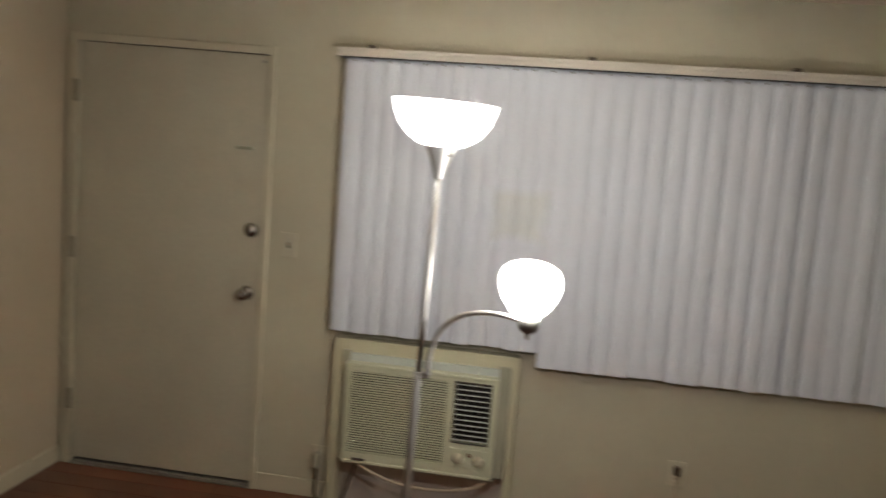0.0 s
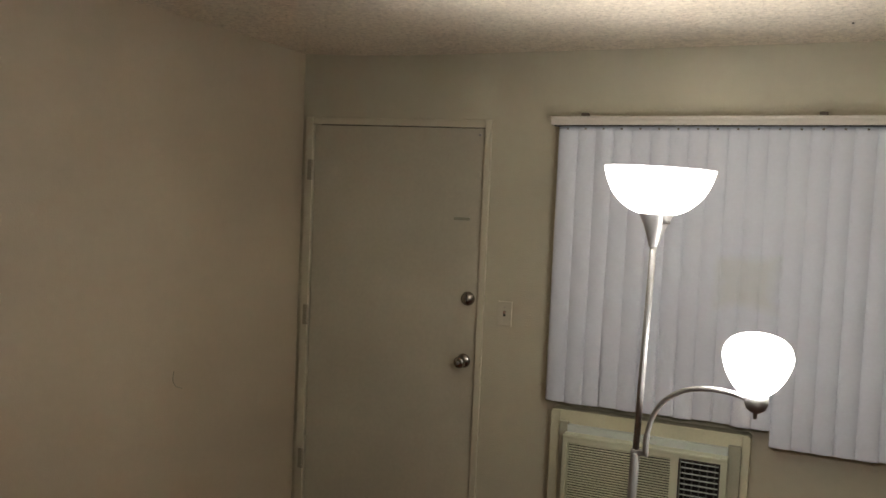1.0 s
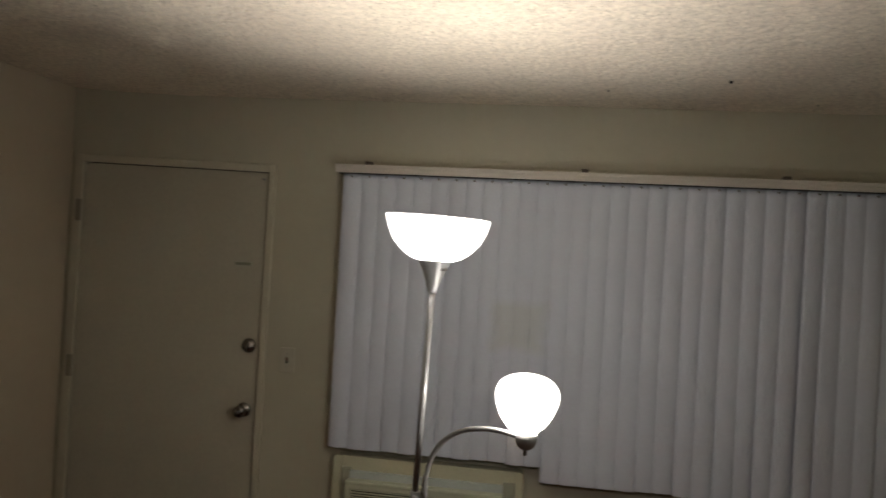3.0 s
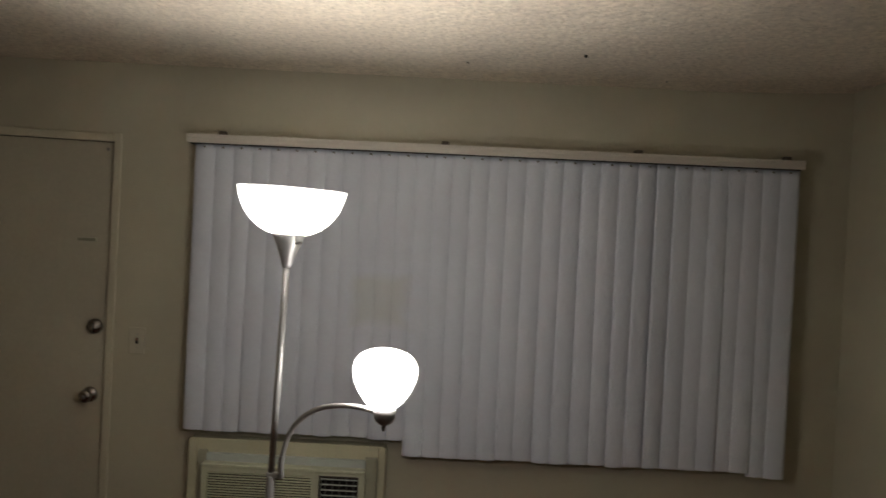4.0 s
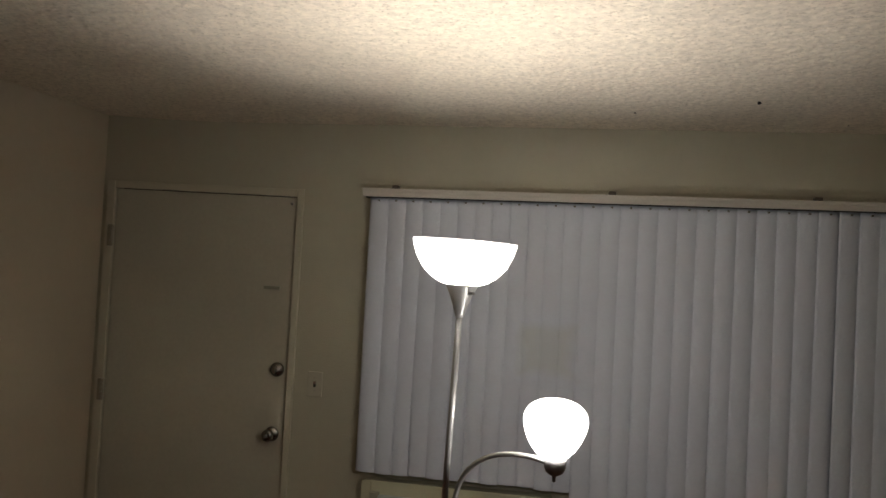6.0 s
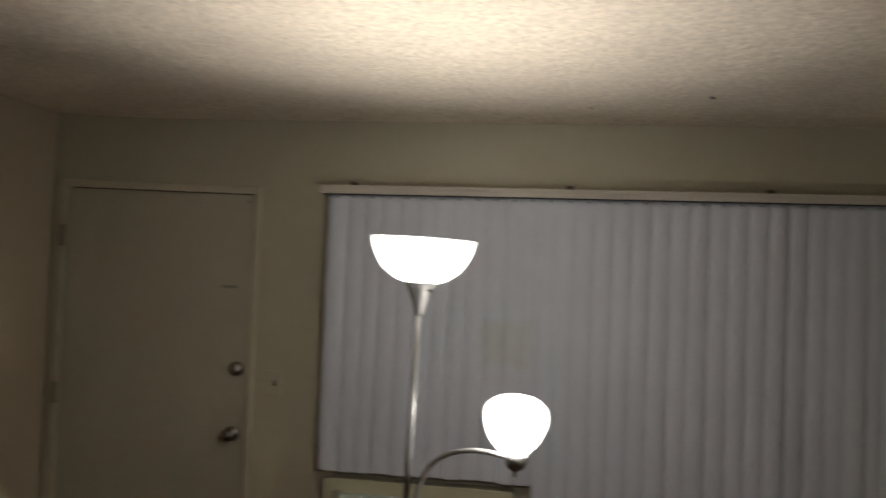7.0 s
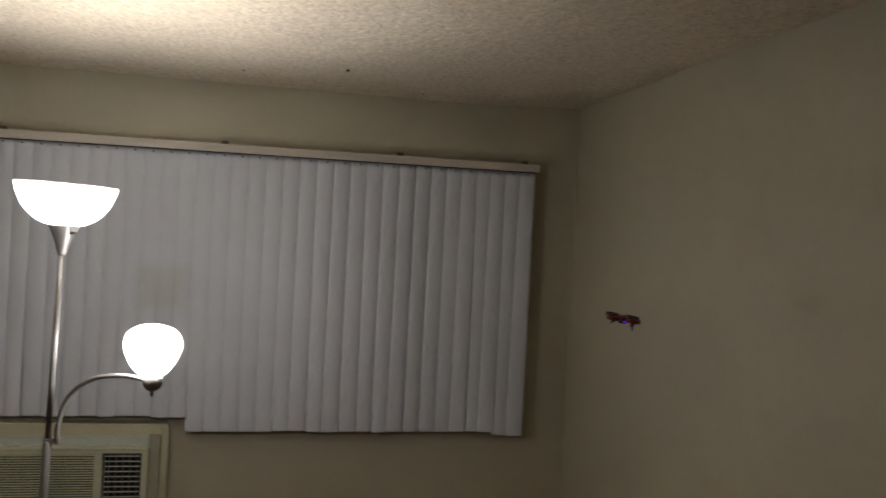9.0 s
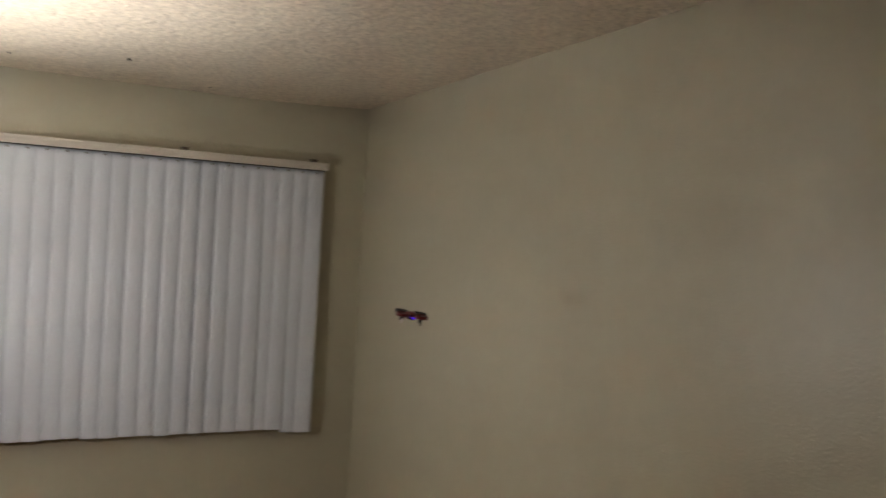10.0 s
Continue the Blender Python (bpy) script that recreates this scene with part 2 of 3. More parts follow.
# ---- the room ----
W, D, H, T = 4.21, -6.2, 2.460, 0.12
CEIL = 2.428
DOOR = (0.071, 1.011, 2.078)
WIN = (1.52, 3.86, 0.93, 2.02)
north = B()
for lo, hi in (((0, 0, DOOR[2]), (DOOR[1], T, H)), ((0, 0, 0), (DOOR[0], T, DOOR[2])), ((DOOR[1], 0, 0), (WIN[0], T, H)),
               ((WIN[0], 0, 0), (WIN[1], T, WIN[2])), ((WIN[0], 0, WIN[3]), (WIN[1], T, H)), ((WIN[1], 0, 0), (W, T, H))):
    box(north, lo, hi)
tagged(part("wall_north", north, WALL), "cream painted wall with entry door and wide window", "wall", kind="structure")
tagged(part("wall_west", box(B(), (-T, D, 0), (0, T, H)), SIDEWALL), "plain cream painted plaster wall beside the door", "wall", kind="structure")
tagged(part("wall_east", box(B(), (W, D, 0), (W + T, T, H)), WALL), "plain cream painted wall with a faint sheen", "wall", kind="structure")
tagged(part("wall_south", box(B(), (0, D - T, 0), (W, D, H)), WALL), "plain cream painted wall closing the room", "wall", kind="structure")

# floor: laminate boards
floor = tagged(part("floor", box(B(), (-T, D - T, -0.08), (W + T, T, -0.012)), WOOD), "red-brown wood laminate floor", "floor", kind="structure")
random.seed(3)
y = 0.0
while y > -3.0:
    x = -random.uniform(0.1, 1.1)
    while x < W:
        a, b = max(x, 0.0), min(x + 1.2, W)
        if b - a > 0.05:
            bm = box(B(), (0.001, 0.001, -0.012), (b - a - 0.001, 0.124, 0.0), 0.0012)
            ob = part("plank", bm, WOOD, floor)
            ob.location = (a, y - 0.125, 0)
        x += 1.2
    y -= 0.125
part("far_boards", box(B(), (0, D, -0.012), (W, y, 0.0)), WOOD, floor)

# ceiling: sprayed popcorn relief over the part in view, plain behind
def ceiling_mesh():
    rng = np.random.default_rng(7)
    step, y0 = 0.0056, -2.6
    nx, ny = int(W / step) + 1, int(-y0 / step) + 1
    raw = rng.random((ny, nx))
    raw[0], raw[-1], raw[:, 0], raw[:, -1] = 0.5, 0.5, 0.5, 0.5
    k = np.array([0.25, 0.5, 0.25])
    soft = np.apply_along_axis(lambda r: np.convolve(r, k, "same"), 1, raw)
    soft = np.apply_along_axis(lambda r: np.convolve(r, k, "same"), 0, soft)
    wide = soft
    for _ in range(5):
        wide = np.apply_along_axis(lambda r: np.convolve(r, k, "same"), 1, wide)
        wide = np.apply_along_axis(lambda r: np.convolve(r, k, "same"), 0, wide)
    lump = np.clip((soft - 0.47) / 0.2, 0, 1)
    pit = np.clip((0.40 - soft) / 0.07, 0, 1)
    knob = np.where(raw > 0.95, (raw - 0.95) / 0.05, 0)          # single popcorn grains hanging down
    drop = 0.0005 * lump - 0.0014 * pit + 0.0034 * knob + 0.004 * np.clip(wide - 0.5, -0.08, 0.08)
    xs, ys = np.linspace(0, W, nx), np.linspace(0, y0, ny)
    gx, gy = np.meshgrid(xs, ys)
    jit = (rng.random((2, ny, nx)) - 0.5) * step * 0.7
    jit[:, 0, :] = jit[:, -1, :] = jit[:, :, 0] = jit[:, :, -1] = 0
    # the sheet sags a little towards the middle of the window wall
    sag = 0.024 * np.clip(1 + gy / 1.2, 0, 1) * np.sin(np.pi / 2 * np.clip(np.minimum(gx, W - gx) / 0.7, 0, 1))
    co = np.stack([gx + jit[0], gy + jit[1], CEIL - sag - drop], -1).reshape(-1, 3)
    i = np.arange(nx * ny).reshape(ny, nx)
    faces = np.stack([i[:-1, :-1], i[:-1, 1:], i[1:, 1:], i[1:, :-1]], -1).reshape(-1, 4)
    n = len(co)
    more = [(0, y0, CEIL), (W, y0, CEIL), (W, D, CEIL), (0, D, CEIL), (-T, D - T, H + 0.1), (W + T, D - T, H + 0.1), (W + T, T, H + 0.1), (-T, T, H + 0.1)]
    data = bpy.data.meshes.new("ceiling")
    data.from_pydata(co.tolist() + more, [], faces.tolist() + [(n, n + 1, n + 2, n + 3), (n + 4, n + 5, n + 6, n + 7)])
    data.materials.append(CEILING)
    for p in data.polygons:
        p.use_smooth = True
    return data


tagged(new("ceiling", ceiling_mesh()), "cream sprayed popcorn ceiling", "ceiling", kind="structure")
# closed on all sides above the walls
for k, (lo, hi) in enumerate((((-T, 0.0, H), (W + T, T, H + 0.1)), ((-T, D - T, H), (W + T, D, H + 0.1)), ((-T, D, H), (0, 0, H + 0.1)), ((W, D, H), (W + T, 0, H + 0.1)))):
    tagged(part("ceiling_edge", box(B(), lo, hi), CEILING), "plain plaster edge above the wall", "ceiling", kind="structure")

for x, y, z, r in ((2.957, -0.55, CEIL - 0.018, 0.0050), (2.525, -0.355, CEIL - 0.022, 0.0026), (3.35, -0.18, CEIL - 0.025, 0.0024)):
    bm = B()
    bmesh.ops.create_icosphere(bm, subdivisions=2, radius=r)
    bmesh.ops.scale(bm, vec=(1.5, 1, 1.2), verts=bm.verts)
    ob = part("ceiling_speck", bm, SPOT)
    ob.location = (x, y, z)
    tagged(ob, "small black speck on the ceiling", "speck", kind="structure")

# baseboards
def baseboard(lo, hi):
    tagged(part("baseboard", box(B(), lo, hi, 0.003), TRIM), "low cream painted baseboard", "baseboard", kind="structure")


baseboard((0, D, 0), (0.012, 0, 0.085))
baseboard((W - 0.012, D, 0), (W, 0, 0.085))
baseboard((1.045, -0.012, 0), (1.414, 0, 0.085))
baseboard((2.27, -0.012, 0), (W - 0.012, 0, 0.085))

# ---- entry door ----
door = thing("door_1", "closed flush cream entry door with steel knob", "door", kind="structure")
slab = box(B(), (DOOR[0] + 0.003, 0.004, 0.03), (DOOR[1] - 0.003, 0.048, 2.056), 0.002)
for v in slab.verts:                # the head of the frame has sunk towards the lock side
    if v.co.z > 1.0:
        v.co.z += 0.013 * (DOOR[1] - v.co.x) / (DOOR[1] - DOOR[0])
part("slab", slab, DOORPAINT, door)
cas = 0.016
part("casing", box(B(), (0.026, -cas, 0.0), (DOOR[0], 0.0, 2.108), 0.003), TRIM, door)
part("casing", box(B(), (DOOR[1], -cas, 0.0), (1.043, 0.0, 2.096), 0.003), TRIM, door)
part("casing", box(B(), (DOOR[0] - DOOR[1], -cas, 0), (0, 0.0, 0.036), 0.003, pose(DOOR[1], 0, 2.058, 0, 0.85, 0)), TRIM, door)
# unseen black sheet added behind the slab, keeps the gaps round it dark
part("outer_panel", box(B(), (DOOR[0], 0.06, 0), (DOOR[1], 0.115, DOOR[2])), BLACK, door)
bm = box(B(), (DOOR[0], -0.02, 0.0), (DOOR[1], 0.06, 0.012), 0.003)
box(bm, (DOOR[0], -0.004, 0.010), (DOOR[1], 0.05, 0.018), 0.003)
part("threshold", bm, SILL, door, "dull aluminium threshold")
for z in (1.839, 1.092, 0.336):
    hinge = part("hinge", box(B(), (DOOR[0] - 0.024, -cas - 0.006, z - 0.052), (DOOR[0] + 0.003, -cas + 0.004, z + 0.052), 0.001), HINGE, door)
    bm = B()
    for k in range(5):
        lathe(bm, [(0.0066, -0.051 + k * 0.0206), (0.0076, -0.050 + k * 0.0206), (0.0076, -0.0325 + k * 0.0206), (0.0066, -0.0315 + k * 0.0206)], 12,
              Matrix.Translation((DOOR[0] + 0.002, -cas - 0.007, z)))
    part("knuckle", bm, HINGE, hinge, smooth=False)
OUT = pose(0, 0, 0, 90, 0, 0)      # turned shapes that stand out into the room


def turned(name, rows, place, mat, parent, label="", steps=32):
    return part(name, lathe(B(), rows, steps, Matrix.Translation(place) @ OUT), mat, parent, label, True)


bolt = turned("deadbolt", [(0.034, 0), (0.034, 0.006), (0.031, 0.014), (0.022, 0.018), (0.020, 0.021), (0.0, 0.022)], (0.956, 0.004, 1.250), CHROME, door, "round steel deadbolt")
part("thumbturn", box(B(), (0.951, -0.034, 1.234), (0.961, -0.014, 1.266), 0.003), CHROME, bolt)
knob = turned("door_knob", [(0.034, 0), (0.034, 0.004), (0.029, 0.011), (0.014, 0.015), (0.012, 0.030), (0.021, 0.036), (0.0275, 0.047), (0.0275, 0.058), (0.022, 0.066), (0.010, 0.069), (0.0, 0.069)],
              (0.947, 0.004, 0.950), CHROME, door, "round worn steel door knob")
turned("lock_button", [(0.008, 0), (0.008, 0.003), (0.004, 0.006), (0.0, 0.006)], (0.947, -0.064, 0.950), DARKMETAL, knob)
bm = box(B(), (0.868, -0.010, 1.622), (0.947, 0.005, 1.636), 0.002)
part("name_plate", bm, PLATE, door, "small blank metal strip")
turned("bumper", [(0.007, 0), (0.006, 0.006), (0.0, 0.007)], (0.981, 0.004, 2.026), DARKMETAL, door)

# ---- light switch ----
sw = thing("light_switch", "cream toggle light switch on the wall", "light switch", (1.146, 0, 1.197))
part("cover_plate", box(B(), (-0.036, -0.007, -0.058), (0.036, 0.0, 0.058), 0.003), DOORPAINT, sw)
part("toggle_slot", box(B(), (-0.006, -0.0082, -0.013), (0.006, -0.005, 0.013)), BLACK, sw)
part("toggle", box(B(), (-0.0045, -0.02, -0.004), (0.0045, -0.004, 0.006), 0.0015, pose(0, 0, 0, -22)), PRINT, sw, "dark toggle lever")
for z in (-0.03, 0.03):
    turned("screw", [(0.003, 0), (0.0025, 0.0015), (0, 0.0016)], (0, -0.006, z), DARKMETAL, sw, steps=12)

# ---- window behind the blind ----
win = thing("window_1", "wide aluminium window, dark at night behind blinds", "window", kind="structure")
for lo, hi in (((WIN[0], 0.05, WIN[2]), (WIN[1], 0.10, WIN[2] + 0.04)), ((WIN[0], 0.05, WIN[3] - 0.04), (WIN[1], 0.10, WIN[3])),
               ((WIN[0], 0.05, WIN[2] + 0.04), (WIN[0] + 0.04, 0.10, WIN[3] - 0.04)), ((WIN[1] - 0.04, 0.05, WIN[2] + 0.04), (WIN[1], 0.10, WIN[3] - 0.04)),
               ((2.67, 0.05, WIN[2] + 0.04), (2.71, 0.10, WIN[3] - 0.04))):
    part("window_frame", box(B(), lo, hi, 0.002), ALU, win)
for a, b in ((WIN[0] + 0.04, 2.67), (2.71, WIN[1] - 0.04)):
    part("pane", box(B(), (a, 0.07, WIN[2] + 0.04), (b, 0.076, WIN[3] - 0.04)), GLASS, win)

# ---- vertical blind ----
blind = thing("vertical_blind", "closed white vinyl vertical blind over the window", "blind", (0, 0, 0))
X0, X1, N = 1.385, 3.962, 33
rail = B()
box(rail, (1.356, -0.112, 2.064), (3.970, -0.040, 2.098), 0.003)
part("headrail", rail, RAIL, blind, "cream metal headrail")
part("front_lip", box(B(), (1.356, -0.1165, 2.085), (3.970, -0.1115, 2.101), 0.001), RAIL, blind)
# a solid black strip stands in for the shade between rail and slats
part("rail_channel", box(B(), (1.37, -0.104, 2.0600), (3.955, -0.055, 2.0650)), BLACK, blind, "black strip for the shade under the rail")
for x in (1.50, 2.445, 3.262, 3.889):
    bm = box(B(), (x - 0.020, -0.105, 2.098), (x + 0.020, 0.0, 2.103), 0.001)
    box(bm, (x - 0.010, -0.113, 2.100), (x + 0.022, -0.080, 2.116), 0.004)
    part("mounting_bracket", bm, CLIPS, blind, "small dark mounting bracket")

for ob in blind.children:          # the rail hangs a little higher at its east end
    ob.matrix_world = Matrix.Translation((1.36, 0, 2.08)) @ pose(0, 0, 0, 0, -0.27, 0) @ Matrix.Translation((-1.36, 0, -2.08))


def slat_mesh(width, height, bend, taper):
    """A bowed strip, top at 0, 1.2 mm thick, with rounded lower corners."""
    bm = B()
    n = 8
    front, back = [], []
    for j, z in enumerate((0.0, -0.03, -height * 0.5, -height + 0.004, -height)):
        rows = []
        for k in range(n + 1):
            u = k / n * 2 - 1
            w = width / 2 - (0.003 if j == 4 else 0)
            rows.append((u * w, -bend * (1 - u * u) + taper * u * (z / height), z))
        front.append([bm.verts.new(c) for c in rows])
        back.append([bm.verts.new((c[0], c[1] + 0.0012, c[2])) for c in rows])
    for grid, flip in ((front, False), (back, True)):
        for a, b in zip(grid, grid[1:]):
            for k in range(n):
                f = (a[k], a[k + 1], b[k + 1], b[k])
                bm.faces.new(f if not flip else f[::-1])
    for j in range(4):
        for k in (0, n):
            bm.faces.new((front[j][k], front[j + 1][k], back[j + 1][k], back[j][k]))
    for j in (0, 4):
        for k in range(n):
            bm.faces.new((front[j][k], front[j][k + 1], back[j][k + 1], back[j][k]))
    return bm


random.seed(11)
clip_mesh = mesh("carrier_clip", box(B(), (-0.0045, -0.0140, -0.0150), (0.0045, -0.0085, -0.0085), 0.0008), CLEAR)
for k in range(N):
    x = X0 + 0.0445 + 0.0787 * min(k, 26) + 0.0736 * max(k - 26, 0)      # the last ones are pushed closer
    low = 0.840 if k < 12 else 0.775 if k < 31 else 0.757
    top = 2.0612 + 0.012 * (x - X0) / (X1 - X0)
    low += random.uniform(-0.003, 0.003)
    turn = (2.6 if k < 11 else -1.9 if k < 27 else -0.6) + random.uniform(-0.8, 0.8)
    if k in (15, 18, 19, 21, 22, 23):
        turn -= 1.5
    turn -= {17: 6, 20: 9, 24: 9, 25: 8.5, 26: 4}.get(k, 0)          # slats that hang more open
    bend = (0.0105 if k < 11 else 0.0097 if k < 27 else 0.0075) + random.uniform(-0.0015, 0.0015)
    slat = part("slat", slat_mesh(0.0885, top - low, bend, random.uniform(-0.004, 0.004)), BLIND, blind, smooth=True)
    slat.matrix_world = pose(x, -0.080, top, random.uniform(-0.15, 0.15), random.uniform(-0.12, 0.12), -turn)
    c = new("carrier_clip", clip_mesh)
    c.parent = slat

# ---- air conditioner in its wall frame ----
ac_frame = thing("wall_frame", "yellowed cream wooden frame boxed round the air conditioner", "frame", kind="")
FX0, FX1, FZ, FY = 1.414, 2.262, 0.804, -0.075
OX0, OX1, OZ0, OZ1 = 1.460, 2.230, 0.245, 0.735


def stile(lo, hi, outer):
    """A post of the frame, its outer top corner rounded off."""
    bm = box(B(), lo, hi)
    edge = [e for e in bm.edges if all(abs(v.co.x - outer) < 1e-4 and v.co.z > 0.5 for v in e.verts)]
    bmesh.ops.bevel(bm, geom=edge, offset=0.018, segments=5, affect="EDGES", profile=0.5)
    rim = [e for e in bm.edges if all(abs(v.co.y - lo[1]) < 1e-4 for v in e.verts)]
    bmesh.ops.bevel(bm, geom=rim, offset=0.004, segments=2, affect="EDGES", profile=0.5)
    part("stile", bm, FRAMEPAINT, ac_frame)


stile((FX0, FY, 0.0), (OX0, 0.0, FZ), FX0)
stile((OX1, FY, 0.0), (FX1, 0.0, FZ), FX1)
part("top_rail", box(B(), (OX0, FY, OZ1), (OX1, 0.0, FZ), 0.003), FRAMEPAINT, ac_frame)
part("lower_panel", box(B(), (OX0, -0.012, 0.0), (OX1, 0.0, OZ0)), PANEL, ac_frame, "greyish painted filler panel")

ac = thing("air_conditioner", "old cream window air conditioner set through the wall", "air conditioner")
AX0, AX1, AZ0, AZ1, AY = 1.495, 2.183, 0.256, 0.713, -0.150
part("cabinet", box(B(), (AX0 + 0.012, -0.105, AZ0 + 0.008), (AX1 - 0.012, 0.11, AZ1 - 0.001), 0.004), SIDE, ac)
gx0, gx1, gz0, gz1 = 1.516, 1.957, 0.304, 0.683
vx0, vx1, vz0, vz1 = 1.996, 2.152, 0.412, 0.684
face = B()
for lo, hi in (((AX0, AY, gz1), (AX1, -0.10, AZ1)), ((AX0, AY, AZ0), (AX1, -0.10, gz0)), ((AX0, AY, gz0), (gx0, -0.10, gz1)),
               ((gx1, AY, gz0), (vx0, -0.10, gz1)), ((vx1, AY, gz0), (AX1, -0.10, gz1)), ((vx0, AY, gz0), (vx1, -0.10, vz0))):
    box(face, lo, hi)
bmesh.ops.remove_doubles(face, verts=face.verts, dist=0.0002)
part("front_panel", face, PLASTIC, ac, "yellowed cream plastic front")
part("top_bevel", box(B(), (AX0 - 0.001, AY - 0.003, AZ1 - 0.012), (AX1 + 0.001, -0.10, AZ1 + 0.003), 0.004), PLASTIC, ac)
part("bottom_bevel", box(B(), (AX0 - 0.001, AY - 0.003, AZ0 - 0.003), (AX1 + 0.001, -0.10, AZ0 + 0.012), 0.004), PLASTIC, ac)
grille = part("intake_grille", box(B(), (gx0, -0.118, gz0), (gx1, -0.112, gz1)), BLACK, ac, "fine horizontal louvres")
lv = mesh("louvre", box(B(), (gx0, -0.004, -0.0023), (gx1, 0.004, 0.0023), 0.0008, pose(0, 0, 0, 12)), PLASTIC)
count = 34
for k in range(count):
    o = new("louvre", lv)
    o.parent = grille
    o.location = (0, -0.144, gz0 + (k + 0.5) * (gz1 - gz0) / count)
vent = part("air_outlet", box(B(), (vx0, -0.108, vz0), (vx1, -0.102, vz1)), BLACK, ac, "dark outlet behind white vanes")
sl = mesh("vane", box(B(), (vx0 + 0.002, -0.006, -0.0021), (vx1 - 0.002, 0.006, 0.0021), 0.0005, pose(0, 0, 0, -12)), PALE)
for k in range(12):
    o = new("vane", sl)
    o.parent = vent
    o.location = (0, -0.143, vz0 + 0.010 + k * (vz1 - vz0 - 0.020) / 11)
for k in range(5):
    part("fin", box(B(), (vx0 + 0.016 + k * 0.030, -0.130, vz0 + 0.01), (vx0 + 0.020 + k * 0.030, -0.109, vz1 - 0.01)), FIN, vent)
bm = B()
for lo, hi in (((vx0 - 0.005, AY - 0.0015, vz1), (vx1 + 0.005, AY + 0.004, vz1 + 0.005)), ((vx0 - 0.005, AY - 0.0015, vz0 - 0.005), (vx1 + 0.005, AY + 0.004, vz0)),
               ((vx0 - 0.005, AY - 0.0015, vz0), (vx0, AY + 0.004, vz1)), ((vx1, AY - 0.0015, vz0), (vx1 + 0.005, AY + 0.004, vz1))):
    box(bm, lo, hi)
part("outlet_rim", bm, LOGO, vent)
panel = part("control_panel", box(B(), (1.992, AY - 0.003, 0.300), (2.160, AY + 0.002, 0.386), 0.002), PLASTIC, ac)
for x, z in ((2.030, 0.340), (2.122, 0.336)):
    dial = part("dial", lathe(B(), [(0.024, 0), (0.024, 0.004), (0.020, 0.007), (0.018, 0.017), (0.015, 0.020), (0, 0.020)], 28, Matrix.Translation((x, AY - 0.003, z)) @ OUT), DIAL, panel, smooth=True)
    part("pointer", box(B(), (x - 0.002, AY - 0.030, z - 0.016), (x + 0.002, AY - 0.020, z + 0.016), 0.001, None), DIAL, dial)
part("badge", box(B(), (2.070, AY - 0.0045, 0.350), (2.087, AY - 0.001, 0.368), 0.001), PRINT, panel, "small brown mark")
part("badge", box(B(), (1.545, AY - 0.0045, 0.268), (1.606, AY - 0.001, 0.280), 0.001), LOGO, ac, "dark maker's badge")
part("top_strip", box(B(), (AX0 + 0.004, -0.100, 0.700), (AX1 - 0.004, -0.012, 0.746), 0.002), PALE, ac, "pale blue-grey mounting strip")
for a, b in ((OX0 + 0.001, AX0 + 0.006), (AX1 - 0.006, OX1 - 0.001)):
    part("side_bracket", box(B(), (a, -0.094, 0.246), (b, -0.012, 0.757), 0.003), SIDE, ac, "grey-green side bracket")
part("bracket_foot", box(B(), (AX1 - 0.004, -0.102, 0.236), (AX1 + 0.014, -0.03, 0.248), 0.002), LOGO, ac, "dark metal bracket foot")

# power cord, plug and its outlet
def outlet(name, x, z, label):
    ob = thing(name, label, "outlet", (x, 0, z), group="wall outlets")
    part("cover_plate", box(B(), (-0.036, -0.006, -0.058), (0.036, 0.0, 0.058), 0.003), TRIM, ob)
    for dz in (-0.020, 0.020):
        s = part("socket", box(B(), (-0.016, -0.0085, dz - 0.014), (0.016, -0.005, dz + 0.014), 0.004), TRIM, ob)
        for dx in (-0.006, 0.006):
            part("slot", box(B(), (dx - 0.001, -0.0092, dz - 0.004), (dx + 0.001, -0.008, dz + 0.005)), BLACK, s)
    return ob


outlet("wall_outlet", 1.350, 0.200, "cream wall outlet holding the air conditioner plug")
plug = thing("power_cord", "cream power cord drooping under the air conditioner", "power cord")
part("plug", box(B(), (1.332, -0.052, 0.160), (1.368, -0.0095, 0.232), 0.006), SIDE, plug, "boxy grey plug")
part("cable", tube(B(), smooth_line([(1.350, -0.035, 0.162), (1.350, -0.040, 0.10), (1.355, -0.05, 0.03), (1.40, -0.06, 0.012), (1.48, -0.075, 0.03), (1.53, -0.10, 0.16), (1.565, -0.115, 0.252)], 40), 0.006, 10), DARKPLUG, plug)
bm = B()
tube(bm, smooth_line([(1.555, -0.125, 0.254), (1.62, -0.135, 0.222), (1.72, -0.140, 0.190), (1.84, -0.142, 0.173), (1.98, -0.142, 0.178), (2.09, -0.138, 0.200), (2.150, -0.130, 0.232), (2.172, -0.12, 0.262)], 40), 0.0065, 10)
part("cable", bm, CORD, plug, "thick cream cable", True)

outlet("wall_outlet", 2.990, 0.345, "cream wall outlet with a dark plug")
plug2 = thing("dark_power_cord", "dark plug with a thin cord hanging down", "power cord")
part("plug", box(B(), (2.976, -0.038, 0.345), (3.002, -0.0095, 0.387), 0.005), DARKPLUG, plug2)
part("cable", tube(B(), smooth_line([(2.989, -0.030, 0.348), (2.990, -0.036, 0.29), (2.992, -0.03, 0.20), (2.99, -0.022, 0.09), (3.0, -0.03, 0.012), (3.06, -0.05, 0.006)], 40), 0.004, 10), CORD, plug2)

